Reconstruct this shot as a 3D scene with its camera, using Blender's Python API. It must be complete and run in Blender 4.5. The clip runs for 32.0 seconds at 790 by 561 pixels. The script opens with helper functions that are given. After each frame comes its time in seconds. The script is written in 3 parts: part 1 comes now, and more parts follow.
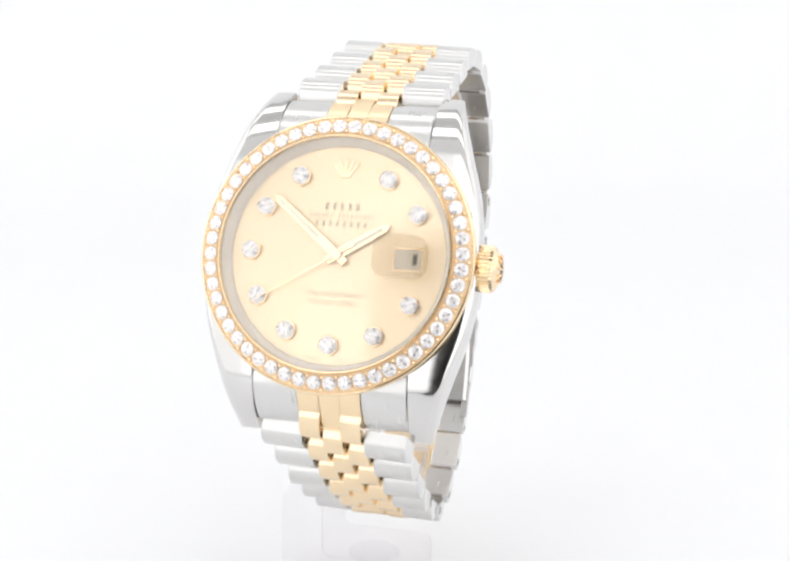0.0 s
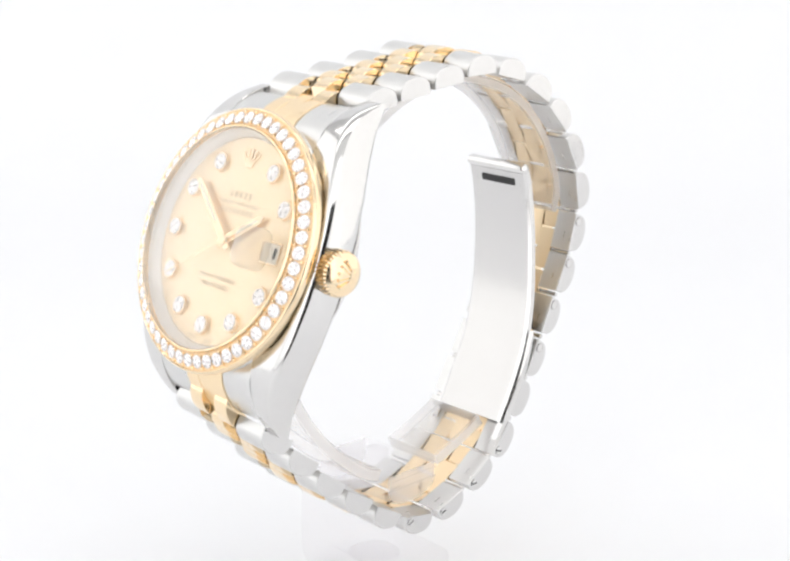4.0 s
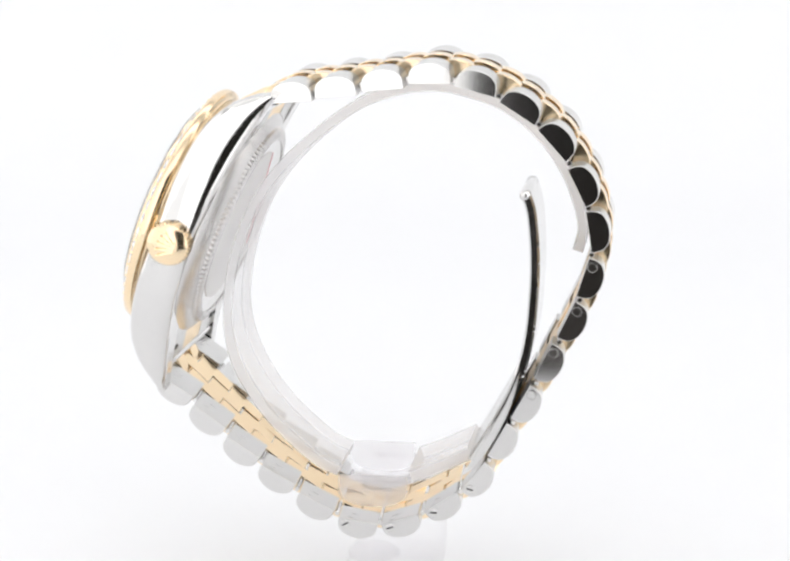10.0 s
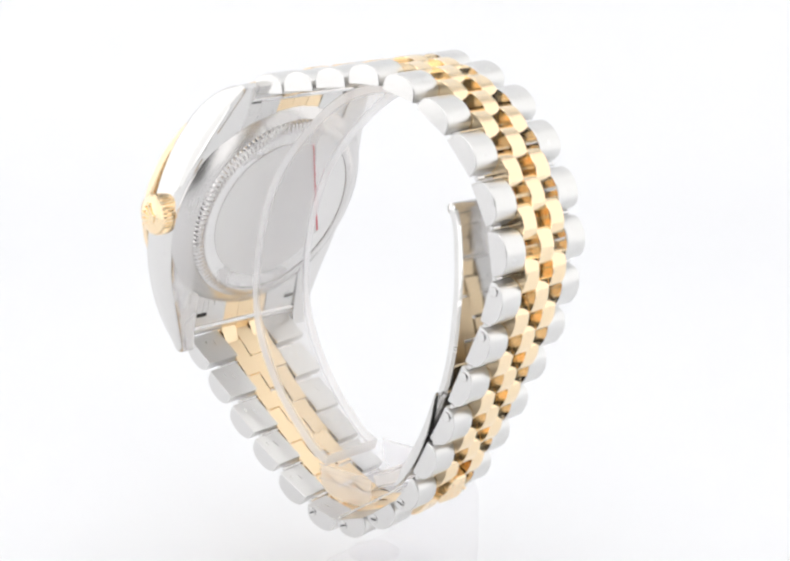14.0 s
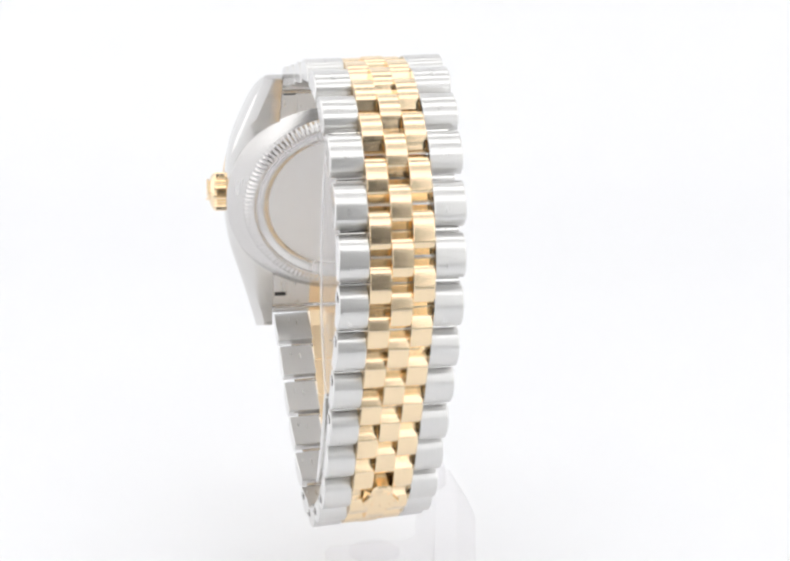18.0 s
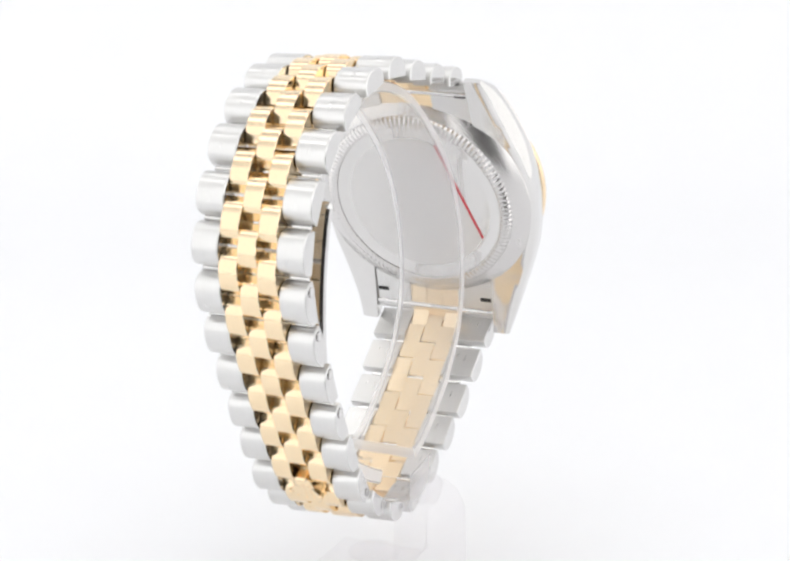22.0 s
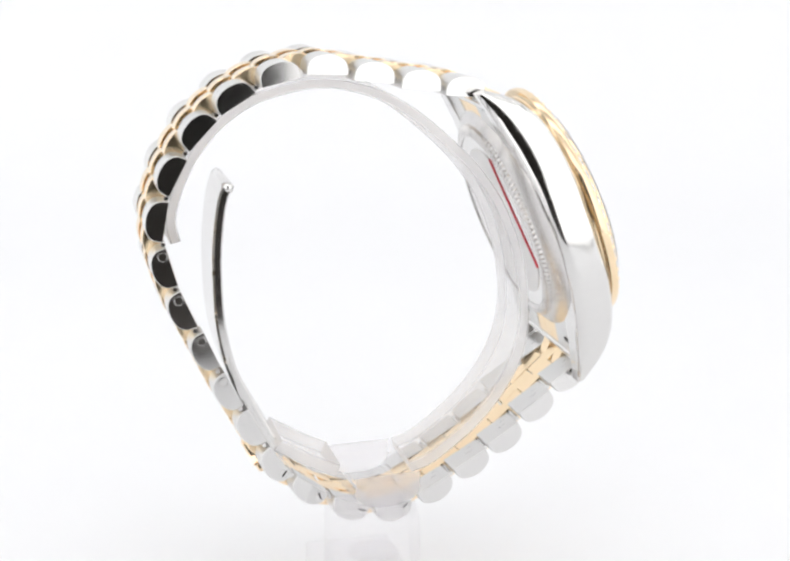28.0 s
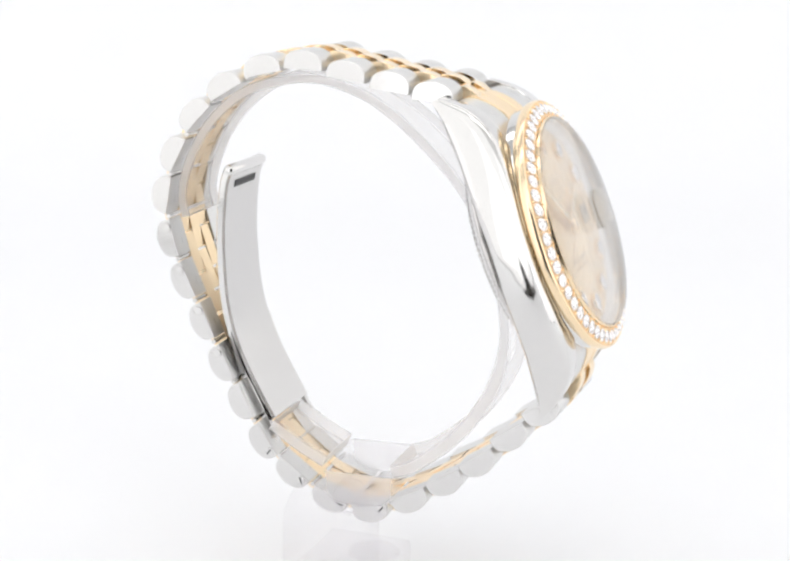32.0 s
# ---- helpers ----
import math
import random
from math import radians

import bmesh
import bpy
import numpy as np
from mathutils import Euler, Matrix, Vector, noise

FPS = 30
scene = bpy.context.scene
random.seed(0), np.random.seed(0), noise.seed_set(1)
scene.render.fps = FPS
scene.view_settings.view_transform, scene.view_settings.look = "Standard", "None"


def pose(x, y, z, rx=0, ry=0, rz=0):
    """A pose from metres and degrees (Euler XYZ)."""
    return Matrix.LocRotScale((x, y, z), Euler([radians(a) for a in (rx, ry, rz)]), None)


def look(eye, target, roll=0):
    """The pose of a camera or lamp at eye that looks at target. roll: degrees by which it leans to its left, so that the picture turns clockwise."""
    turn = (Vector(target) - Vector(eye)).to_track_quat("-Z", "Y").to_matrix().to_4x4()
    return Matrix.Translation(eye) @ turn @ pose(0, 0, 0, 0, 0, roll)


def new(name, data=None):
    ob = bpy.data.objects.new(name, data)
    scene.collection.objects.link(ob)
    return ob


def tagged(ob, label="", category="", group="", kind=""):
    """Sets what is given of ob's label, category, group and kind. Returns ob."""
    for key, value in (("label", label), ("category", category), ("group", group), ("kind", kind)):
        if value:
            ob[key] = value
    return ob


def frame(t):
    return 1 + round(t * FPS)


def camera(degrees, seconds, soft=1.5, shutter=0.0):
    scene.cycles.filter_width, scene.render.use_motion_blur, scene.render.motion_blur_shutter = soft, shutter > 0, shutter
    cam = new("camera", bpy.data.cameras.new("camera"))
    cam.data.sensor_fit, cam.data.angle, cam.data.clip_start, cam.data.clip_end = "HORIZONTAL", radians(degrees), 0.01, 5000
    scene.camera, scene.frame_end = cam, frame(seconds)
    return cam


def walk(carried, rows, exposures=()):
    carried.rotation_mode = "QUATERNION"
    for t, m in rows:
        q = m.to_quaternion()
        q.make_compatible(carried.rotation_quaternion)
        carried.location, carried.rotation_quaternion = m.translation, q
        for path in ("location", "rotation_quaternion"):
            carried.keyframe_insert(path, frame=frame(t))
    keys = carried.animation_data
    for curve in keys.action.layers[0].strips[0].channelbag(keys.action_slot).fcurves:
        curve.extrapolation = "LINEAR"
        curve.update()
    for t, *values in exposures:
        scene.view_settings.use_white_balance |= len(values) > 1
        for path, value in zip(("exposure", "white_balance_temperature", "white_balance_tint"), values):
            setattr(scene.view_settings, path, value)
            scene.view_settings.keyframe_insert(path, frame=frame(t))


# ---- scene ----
cam = camera(28.24, 32.0, soft=2.55)
EYE = Vector((0.0, -0.222, 0.1046))
AIM = EYE + Vector((0.01182, 0.96890, -0.24717))
walk(cam, [(0.0, look(EYE, AIM, 0.668)), (32.0, look(EYE, AIM, 0.668))])

# the turntable: angle at 19 s and degrees a second
TURN_AT, TURN_RATE = -178.26, -8.6376
SPINNERS = []


def turn(t):
    return pose(0, 0, 0, 0, 0, TURN_AT + TURN_RATE * (t - 19.0))


def motions():
    for thing in SPINNERS:
        walk(thing, [(t * 0.5, turn(t * 0.5)) for t in range(65)])


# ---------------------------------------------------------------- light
SIDE_LIGHT, TOP_LIGHT, SWEEP_FILL, FRONT_LIGHT, KEY_LIGHT = 0.9, 0.2, 0.025, 0.84, 1.35
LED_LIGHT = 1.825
world = bpy.data.worlds.new("studio")
scene.world = world
world.use_nodes = True
world.node_tree.nodes["Background"].inputs[0].default_value = (0.9, 0.95, 1.0, 1)
world.node_tree.nodes["Background"].inputs[1].default_value = 0.02
scene.view_settings.exposure = 0.0


# ---------------------------------------------------------------- materials
def material(name, colour, rough=0.5, metal=0.0, **more):
    m = bpy.data.materials.new(name)
    m.use_nodes = True
    s = m.node_tree.nodes["Principled BSDF"]
    s.inputs["Base Color"].default_value = (*colour, 1)
    s.inputs["Roughness"].default_value = rough
    s.inputs["Metallic"].default_value = metal
    for key, value in more.items():
        s.inputs[key.replace("_", " ")].default_value = value
    return m


def vary(m, colour_a, colour_b, scale, stretch=(1, 1, 1), rough=(0.2, 0.3), bump=0.0, detail=4.0):
    """Two scales of noise in colour, gloss and relief."""
    nt = m.node_tree
    s = nt.nodes["Principled BSDF"]
    at = nt.nodes.new("ShaderNodeTexCoord")
    mp = nt.nodes.new("ShaderNodeMapping")
    mp.inputs["Scale"].default_value = stretch
    nt.links.new(at.outputs["Object"], mp.inputs["Vector"])
    fine = nt.nodes.new("ShaderNodeTexNoise")
    fine.inputs["Scale"].default_value, fine.inputs["Detail"].default_value = scale, detail
    nt.links.new(mp.outputs[0], fine.inputs["Vector"])
    coarse = nt.nodes.new("ShaderNodeTexNoise")
    coarse.inputs["Scale"].default_value, coarse.inputs["Detail"].default_value = scale * 0.08, 2.0
    nt.links.new(at.outputs["Object"], coarse.inputs["Vector"])
    both = nt.nodes.new("ShaderNodeMath")
    both.operation = "ADD"
    half = nt.nodes.new("ShaderNodeMath")
    half.operation, half.inputs[1].default_value = "MULTIPLY", 0.5
    nt.links.new(fine.outputs["Fac"], both.inputs[0])
    nt.links.new(coarse.outputs["Fac"], both.inputs[1])
    nt.links.new(both.outputs[0], half.inputs[0])
    ramp = nt.nodes.new("ShaderNodeMix")
    ramp.data_type = "RGBA"
    ramp.inputs["A"].default_value, ramp.inputs["B"].default_value = (*colour_a, 1), (*colour_b, 1)
    nt.links.new(half.outputs[0], ramp.inputs["Factor"])
    nt.links.new(ramp.outputs["Result"], s.inputs["Base Color"])
    gloss = nt.nodes.new("ShaderNodeMapRange")
    gloss.inputs["From Min"].default_value, gloss.inputs["From Max"].default_value = 0.3, 0.7
    gloss.inputs["To Min"].default_value, gloss.inputs["To Max"].default_value = rough
    nt.links.new(half.outputs[0], gloss.inputs["Value"])
    nt.links.new(gloss.outputs[0], s.inputs["Roughness"])
    if bump:
        b = nt.nodes.new("ShaderNodeBump")
        b.inputs["Strength"].default_value, b.inputs["Distance"].default_value = bump, 0.00005
        nt.links.new(fine.outputs["Fac"], b.inputs["Height"])
        nt.links.new(b.outputs[0], s.inputs["Normal"])
    return m


def glowing(name, colour, strength):
    m = material(name, (0.4, 0.4, 0.4), 0.9)
    s = m.node_tree.nodes["Principled BSDF"]
    s.inputs["Emission Color"].default_value = (*colour, 1)
    s.inputs["Emission Strength"].default_value = strength
    return m


STEEL_BRUSHED = vary(material("brushed_steel", (0.6, 0.6, 0.6), 0.28, 1.0), (0.685, 0.68, 0.67), (0.755, 0.75, 0.74), 3000, (1, 0.06, 0.06), (0.26, 0.32), 0.008)
def brush(m, amount=0.65, axis="X", rotation=0.25):
    """Brushed across: the grain runs along the link, the gloss spreads across it."""
    nt = m.node_tree
    s = nt.nodes["Principled BSDF"]
    t = nt.nodes.new("ShaderNodeTangent")
    t.direction_type, t.axis = "RADIAL", axis
    nt.links.new(t.outputs[0], s.inputs["Tangent"])
    s.inputs["Anisotropic"].default_value, s.inputs["Anisotropic Rotation"].default_value = amount, rotation
    return m


STEEL_BRUSHED = brush(STEEL_BRUSHED)
STEEL = vary(material("polished_steel", (0.66, 0.66, 0.66), 0.06, 1.0), (0.70, 0.69, 0.68), (0.755, 0.745, 0.73), 900, (1, 1, 1), (0.06, 0.13))
STEEL_SATIN = vary(material("satin_steel", (0.62, 0.61, 0.6), 0.25, 1.0), (0.645, 0.63, 0.62), (0.68, 0.665, 0.655), 2500, (1, 0.1, 1), (0.24, 0.28), 0.006)
GOLD = vary(material("polished_gold", (0.9, 0.62, 0.3), 0.1, 1.0), (0.93, 0.735, 0.48), (0.96, 0.785, 0.55), 1200, (1, 1, 1), (0.14, 0.22))
GOLD_SATIN = vary(material("satin_gold", (0.9, 0.66, 0.35), 0.25, 1.0), (0.92, 0.72, 0.46), (0.96, 0.78, 0.54), 2500, (0.08, 1, 1), (0.26, 0.34), 0.05)
GOLD_SEAT = vary(material("beaded_gold_seat", (0.9, 0.66, 0.35), 0.45, 1.0), (0.90, 0.68, 0.42), (0.96, 0.77, 0.53), 1500, (1, 1, 1), (0.6, 0.75), 0.3)
# opaque stones: white body, with grey facets that paint in the sparkle
DIAMOND = material("diamond", (0.9, 0.87, 0.87), 0.07, 0.0, IOR=2.3)
SPARKLE_GREY = material("painted_sparkle", (0.76, 0.73, 0.73), 0.24, 0.6)


def clear(name, tint, ior, haze, rough=0.03, sheen=0.0, power=5.0, gain=0.9):
    """Thin clear stuff: see-through, glossier at a glance; haze mixes in white that imitates reflections."""
    m = bpy.data.materials.new(name)
    m.use_nodes = True
    nt = m.node_tree
    nt.nodes.remove(nt.nodes["Principled BSDF"])
    through_it = nt.nodes.new("ShaderNodeBsdfTransparent")
    through_it.inputs[0].default_value = (*tint, 1)
    shine = nt.nodes.new("ShaderNodeBsdfGlossy")
    shine.inputs["Roughness"].default_value = rough
    facing = nt.nodes.new("ShaderNodeLayerWeight")
    facing.inputs[0].default_value = 0.5
    steep = nt.nodes.new("ShaderNodeMath")
    steep.operation, steep.inputs[1].default_value = "POWER", power
    nt.links.new(facing.outputs["Facing"], steep.inputs[0])
    base = ((ior - 1) / (ior + 1)) ** 2 + sheen
    fresnel = nt.nodes.new("ShaderNodeMath")
    fresnel.operation = "MULTIPLY_ADD"
    fresnel.inputs[1].default_value, fresnel.inputs[2].default_value = gain * (1 - base), base
    nt.links.new(steep.outputs[0], fresnel.inputs[0])
    lit = nt.nodes.new("ShaderNodeBsdfDiffuse")
    lit.inputs[0].default_value = (0.97, 0.96, 0.975, 1)
    passed = nt.nodes.new("ShaderNodeBsdfTranslucent")
    passed.inputs[0].default_value = (0.99, 0.985, 0.99, 1)
    veil = nt.nodes.new("ShaderNodeMixShader")
    veil.inputs[0].default_value = 0.85
    nt.links.new(lit.outputs[0], veil.inputs[1])
    nt.links.new(passed.outputs[0], veil.inputs[2])
    body = nt.nodes.new("ShaderNodeMixShader")
    body.inputs[0].default_value = haze
    nt.links.new(through_it.outputs[0], body.inputs[1])
    nt.links.new(veil.outputs[0], body.inputs[2])
    mix = nt.nodes.new("ShaderNodeMixShader")
    nt.links.new(fresnel.outputs[0], mix.inputs[0])
    nt.links.new(body.outputs[0], mix.inputs[1])
    nt.links.new(shine.outputs[0], mix.inputs[2])
    nt.links.new(mix.outputs[0], nt.nodes["Material Output"].inputs["Surface"])
    return m


CRYSTAL = clear("sapphire_crystal", (1, 1, 1), 1.7, 0.012, 0.12, 0.0, 3.0)
# haze paints white reflections into the clear acrylic, most on edges and rims
ACRYLIC = clear("clear_acrylic", (0.998, 0.995, 0.998), 1.35, 0.03, 0.2, 0.0, 2.2, 0.2)
ACRYLIC_RING = clear("clear_acrylic_ring", (0.9995, 0.999, 1.0), 1.3, 0.19, 0.25, -0.01, 3.0, 0.1)
RIM_LINE = clear("rim_gleam_acrylic", (0.985, 0.98, 0.99), 1.3, 0.35, 0.2, 0.0, 1.6, 0.25)
LINE_GLEAM = clear("line_gleam_acrylic", (0.97, 0.955, 0.965), 1.35, 0.3, 0.25, 0.0, 2.2)
ACRYLIC_EDGE = clear("edge_gleam_acrylic", (0.999, 0.996, 1.0), 1.3, 0.7, 0.25, 0.0, 1.4, 0.2)
SADDLE_FACE = clear("face_gleam_acrylic", (0.997, 0.992, 1.0), 1.35, 0.3, 0.2, 0.0, 2.0, 0.25)
# warm tint stands in for the darker view that the lens refracts
LENS = clear("tinted_lens", (0.94, 0.91, 0.86), 1.5, 0.03, 0.08, 0.02, 2.6, 0.9)
PRINT = material("dial_print", (0.60, 0.47, 0.30), 0.5)
DATE_PAPER = vary(material("date_disc", (0.75, 0.7, 0.62), 0.5), (0.72, 0.66, 0.58), (0.8, 0.75, 0.66), 900)
INK = material("black_ink", (0.02, 0.02, 0.02), 0.5)
STEEL_END = vary(material("polished_link_end", (0.7, 0.69, 0.68), 0.15, 1.0), (0.68, 0.67, 0.66), (0.73, 0.72, 0.71), 1500, (1, 1, 1), (0.08, 0.13))
BLADE = vary(material("satin_blade", (0.72, 0.71, 0.69), 0.2, 1.0), (0.62, 0.61, 0.60), (0.68, 0.67, 0.66), 260, (1, 1, 1), (0.19, 0.24))
FILM = vary(material("grey_film", (0.6, 0.6, 0.6), 0.4, 0.6), (0.68, 0.67, 0.66), (0.75, 0.74, 0.73), 700, (1, 1, 1), (0.34, 0.46), 0.1)
FLANGE = vary(material("pale_flange", (0.8, 0.76, 0.68), 0.3, 0.25), (0.93, 0.90, 0.87), (0.97, 0.95, 0.93), 900, (1, 1, 1), (0.3, 0.42))
RED_FILM = material("red_film_edge", (0.55, 0.02, 0.04), 0.4)
# near-black colour stands in for the shade inside holes and slots
HOLLOW_SHADE = material("painted_hollow_shade", (0.05, 0.05, 0.05), 0.4, 0.8)
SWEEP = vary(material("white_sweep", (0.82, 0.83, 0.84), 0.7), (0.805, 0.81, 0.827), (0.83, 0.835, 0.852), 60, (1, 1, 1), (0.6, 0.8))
# The paper is no lamp: a weak added glow lifts the backdrop and floor.
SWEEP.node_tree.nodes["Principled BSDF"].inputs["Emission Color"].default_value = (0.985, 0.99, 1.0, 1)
SWEEP.node_tree.nodes["Principled BSDF"].inputs["Emission Strength"].default_value = SWEEP_FILL
LUME = material("luminous_paint", (0.93, 0.85, 0.67), 0.5)
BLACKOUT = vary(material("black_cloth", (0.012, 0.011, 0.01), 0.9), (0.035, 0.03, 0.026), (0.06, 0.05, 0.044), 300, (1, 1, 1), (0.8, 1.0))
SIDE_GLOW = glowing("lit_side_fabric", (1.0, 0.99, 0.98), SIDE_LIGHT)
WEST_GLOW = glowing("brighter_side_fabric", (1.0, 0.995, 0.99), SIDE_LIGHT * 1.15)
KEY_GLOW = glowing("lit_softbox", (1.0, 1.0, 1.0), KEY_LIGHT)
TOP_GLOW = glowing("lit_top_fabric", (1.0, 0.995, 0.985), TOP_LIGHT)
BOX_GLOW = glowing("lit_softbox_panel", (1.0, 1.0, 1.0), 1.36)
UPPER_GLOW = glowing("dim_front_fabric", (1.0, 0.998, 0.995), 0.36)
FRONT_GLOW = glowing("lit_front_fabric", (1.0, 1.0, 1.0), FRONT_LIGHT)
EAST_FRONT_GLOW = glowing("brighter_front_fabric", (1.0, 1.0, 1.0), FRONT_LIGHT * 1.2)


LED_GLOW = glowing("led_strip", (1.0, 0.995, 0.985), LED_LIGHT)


def dial_material():
    m = material("champagne_sunburst", (0.92, 0.76, 0.52), 0.36, 0.85, Anisotropic=0.45)
    nt = m.node_tree
    s = nt.nodes["Principled BSDF"]
    at = nt.nodes.new("ShaderNodeTexCoord")
    ray = nt.nodes.new("ShaderNodeTexGradient")
    ray.gradient_type = "RADIAL"
    nt.links.new(at.outputs["Object"], ray.inputs["Vector"])
    n = nt.nodes.new("ShaderNodeTexNoise")
    n.noise_dimensions = "1D"
    n.inputs["Scale"].default_value, n.inputs["Detail"].default_value = 400, 3
    nt.links.new(ray.outputs["Fac"], n.inputs["W"])
    mix = nt.nodes.new("ShaderNodeMix")
    mix.data_type = "RGBA"
    mix.inputs["A"].default_value, mix.inputs["B"].default_value = (0.89, 0.71, 0.475, 1), (0.93, 0.77, 0.54, 1)
    nt.links.new(n.outputs["Fac"], mix.inputs["Factor"])
    nt.links.new(mix.outputs["Result"], s.inputs["Base Color"])
    b = nt.nodes.new("ShaderNodeBump")
    b.inputs["Strength"].default_value, b.inputs["Distance"].default_value = 0.15, 0.0001
    nt.links.new(n.outputs["Fac"], b.inputs["Height"])
    nt.links.new(b.outputs[0], s.inputs["Normal"])
    around = nt.nodes.new("ShaderNodeTangent")
    around.direction_type, around.axis = "RADIAL", "Z"
    nt.links.new(around.outputs[0], s.inputs["Tangent"])
    s.inputs["Anisotropic Rotation"].default_value = 0.25
    return m


DIAL = dial_material()


# ---------------------------------------------------------------- mesh helpers (millimetres in, metres out)
MM = 0.001


def finish(bm, sharp=28.0):
    """Smooth faces, with the edges sharper than the angle kept crisp."""
    bmesh.ops.remove_doubles(bm, verts=bm.verts, dist=1e-5)
    bmesh.ops.recalc_face_normals(bm, faces=bm.faces)
    for f in bm.faces:
        f.smooth = True
    for e in bm.edges:
        if len(e.link_faces) != 2 or e.calc_face_angle(3.2) > radians(sharp):
            e.smooth = False
    return bm


def mesh(name, bm, materials, sharp=28.0, scale=MM):
    finish(bm, sharp)
    bmesh.ops.scale(bm, vec=(scale,) * 3, verts=bm.verts)
    data = bpy.data.meshes.new(name)
    bm.to_mesh(data)
    bm.free()
    for m in materials if isinstance(materials, (list, tuple)) else [materials]:
        data.materials.append(m)
    return data


def child(name, data, parent, m=None, label=""):
    ob = new(name, data)
    ob.parent = parent
    if m is not None:
        ob.matrix_local = m
    return tagged(ob, label)


def part(name, bm, materials, parent, m=None, label="", sharp=28.0):
    return child(name, mesh(name, bm, materials, sharp), parent, m, label)


def at(x, y, z, rx=0, ry=0, rz=0):
    return pose(x * MM, y * MM, z * MM, rx, ry, rz)


def lathe(profile, steps=96, bm=None, wobble=None):
    """A closed (radius, height) profile turned round z. wobble(k, r, z): the radius at the step k."""
    bm = bm or bmesh.new()
    rings = []
    for k in range(steps):
        a = 2 * math.pi * k / steps
        ring = []
        for r, z in profile:
            rr = wobble(k, r, z) if wobble else r
            ring.append(bm.verts.new((rr * math.cos(a), rr * math.sin(a), z)))
        rings.append(ring)
    n = len(profile)
    for k in range(steps):
        p, q = rings[k], rings[(k + 1) % steps]
        for i in range(n):
            j = (i + 1) % n
            if profile[i][0] == 0 and profile[j][0] == 0:
                continue
            bm.faces.new((p[i], q[i], q[j], p[j]))
    return bm


def disc(r, z0, z1, bevel=0.1, steps=64, bm=None):
    return lathe([(0, z0), (r - bevel, z0), (r, z0 + bevel), (r, z1 - bevel), (r - bevel, z1), (0, z1)], steps, bm)


def prism(points, z0, z1, bm=None, inset=0.0):
    """An outline in x, y raised from z0 to z1, its top edge drawn in by inset."""
    bm = bm or bmesh.new()
    cx = sum(p[0] for p in points) / len(points)
    cy = sum(p[1] for p in points) / len(points)

    def ring(z, d):
        out = []
        for x, y in points:
            l = max(math.hypot(x - cx, y - cy), 1e-6)
            k = max(0.0, 1 - d / l)
            out.append(bm.verts.new((cx + (x - cx) * k, cy + (y - cy) * k, z)))
        return out
    levels = [ring(z0, 0), ring(z1 - inset, 0), ring(z1, inset)] if inset else [ring(z0, 0), ring(z1, 0)]
    n = len(points)
    for a, b in zip(levels, levels[1:]):
        for i in range(n):
            bm.faces.new((a[i], a[(i + 1) % n], b[(i + 1) % n], b[i]))
    bm.faces.new(levels[0][::-1])
    bm.faces.new(levels[-1])
    return bm


def extrude_yz(profile, x0, x1, bevel=0.12, bm=None, end_slot=0):
    """A closed outline in y, z drawn along x, with small bevels at both ends."""
    bm = bm or bmesh.new()
    cy = sum(p[0] for p in profile) / len(profile)
    cz = sum(p[1] for p in profile) / len(profile)

    def ring(x, d):
        out = []
        for y, z in profile:
            l = max(math.hypot(y - cy, z - cz), 1e-6)
            out.append(bm.verts.new((x, cy + (y - cy) * (1 - d / l), cz + (z - cz) * (1 - d / l))))
        return out
    rings = [ring(x0, bevel), ring(x0 + bevel, 0), ring(x1 - bevel, 0), ring(x1, bevel)]
    n = len(profile)
    for a, b in zip(rings, rings[1:]):
        for i in range(n):
            bm.faces.new((a[i], a[(i + 1) % n], b[(i + 1) % n], b[i]))
    for r in (rings[0][::-1], rings[-1]):
        bm.faces.new(r).material_index = end_slot
    for r in rings:
        for i in range(n):
            bm.edges.get((r[i], r[(i + 1) % n])).smooth = False
    return bm


def box(x0, x1, y0, y1, z0, z1, bevel=0.1, bm=None):
    bm = bm or bmesh.new()
    made = bmesh.ops.create_cube(bm, size=1.0)["verts"]
    for v in made:
        v.co = Vector(((x0 + x1) / 2 + v.co.x * (x1 - x0), (y0 + y1) / 2 + v.co.y * (y1 - y0), (z0 + z1) / 2 + v.co.z * (z1 - z0)))
    if bevel:
        edges = {e for v in made for e in v.link_edges}
        bmesh.ops.bevel(bm, geom=list(edges), offset=bevel, segments=2, affect="EDGES")
    return bm


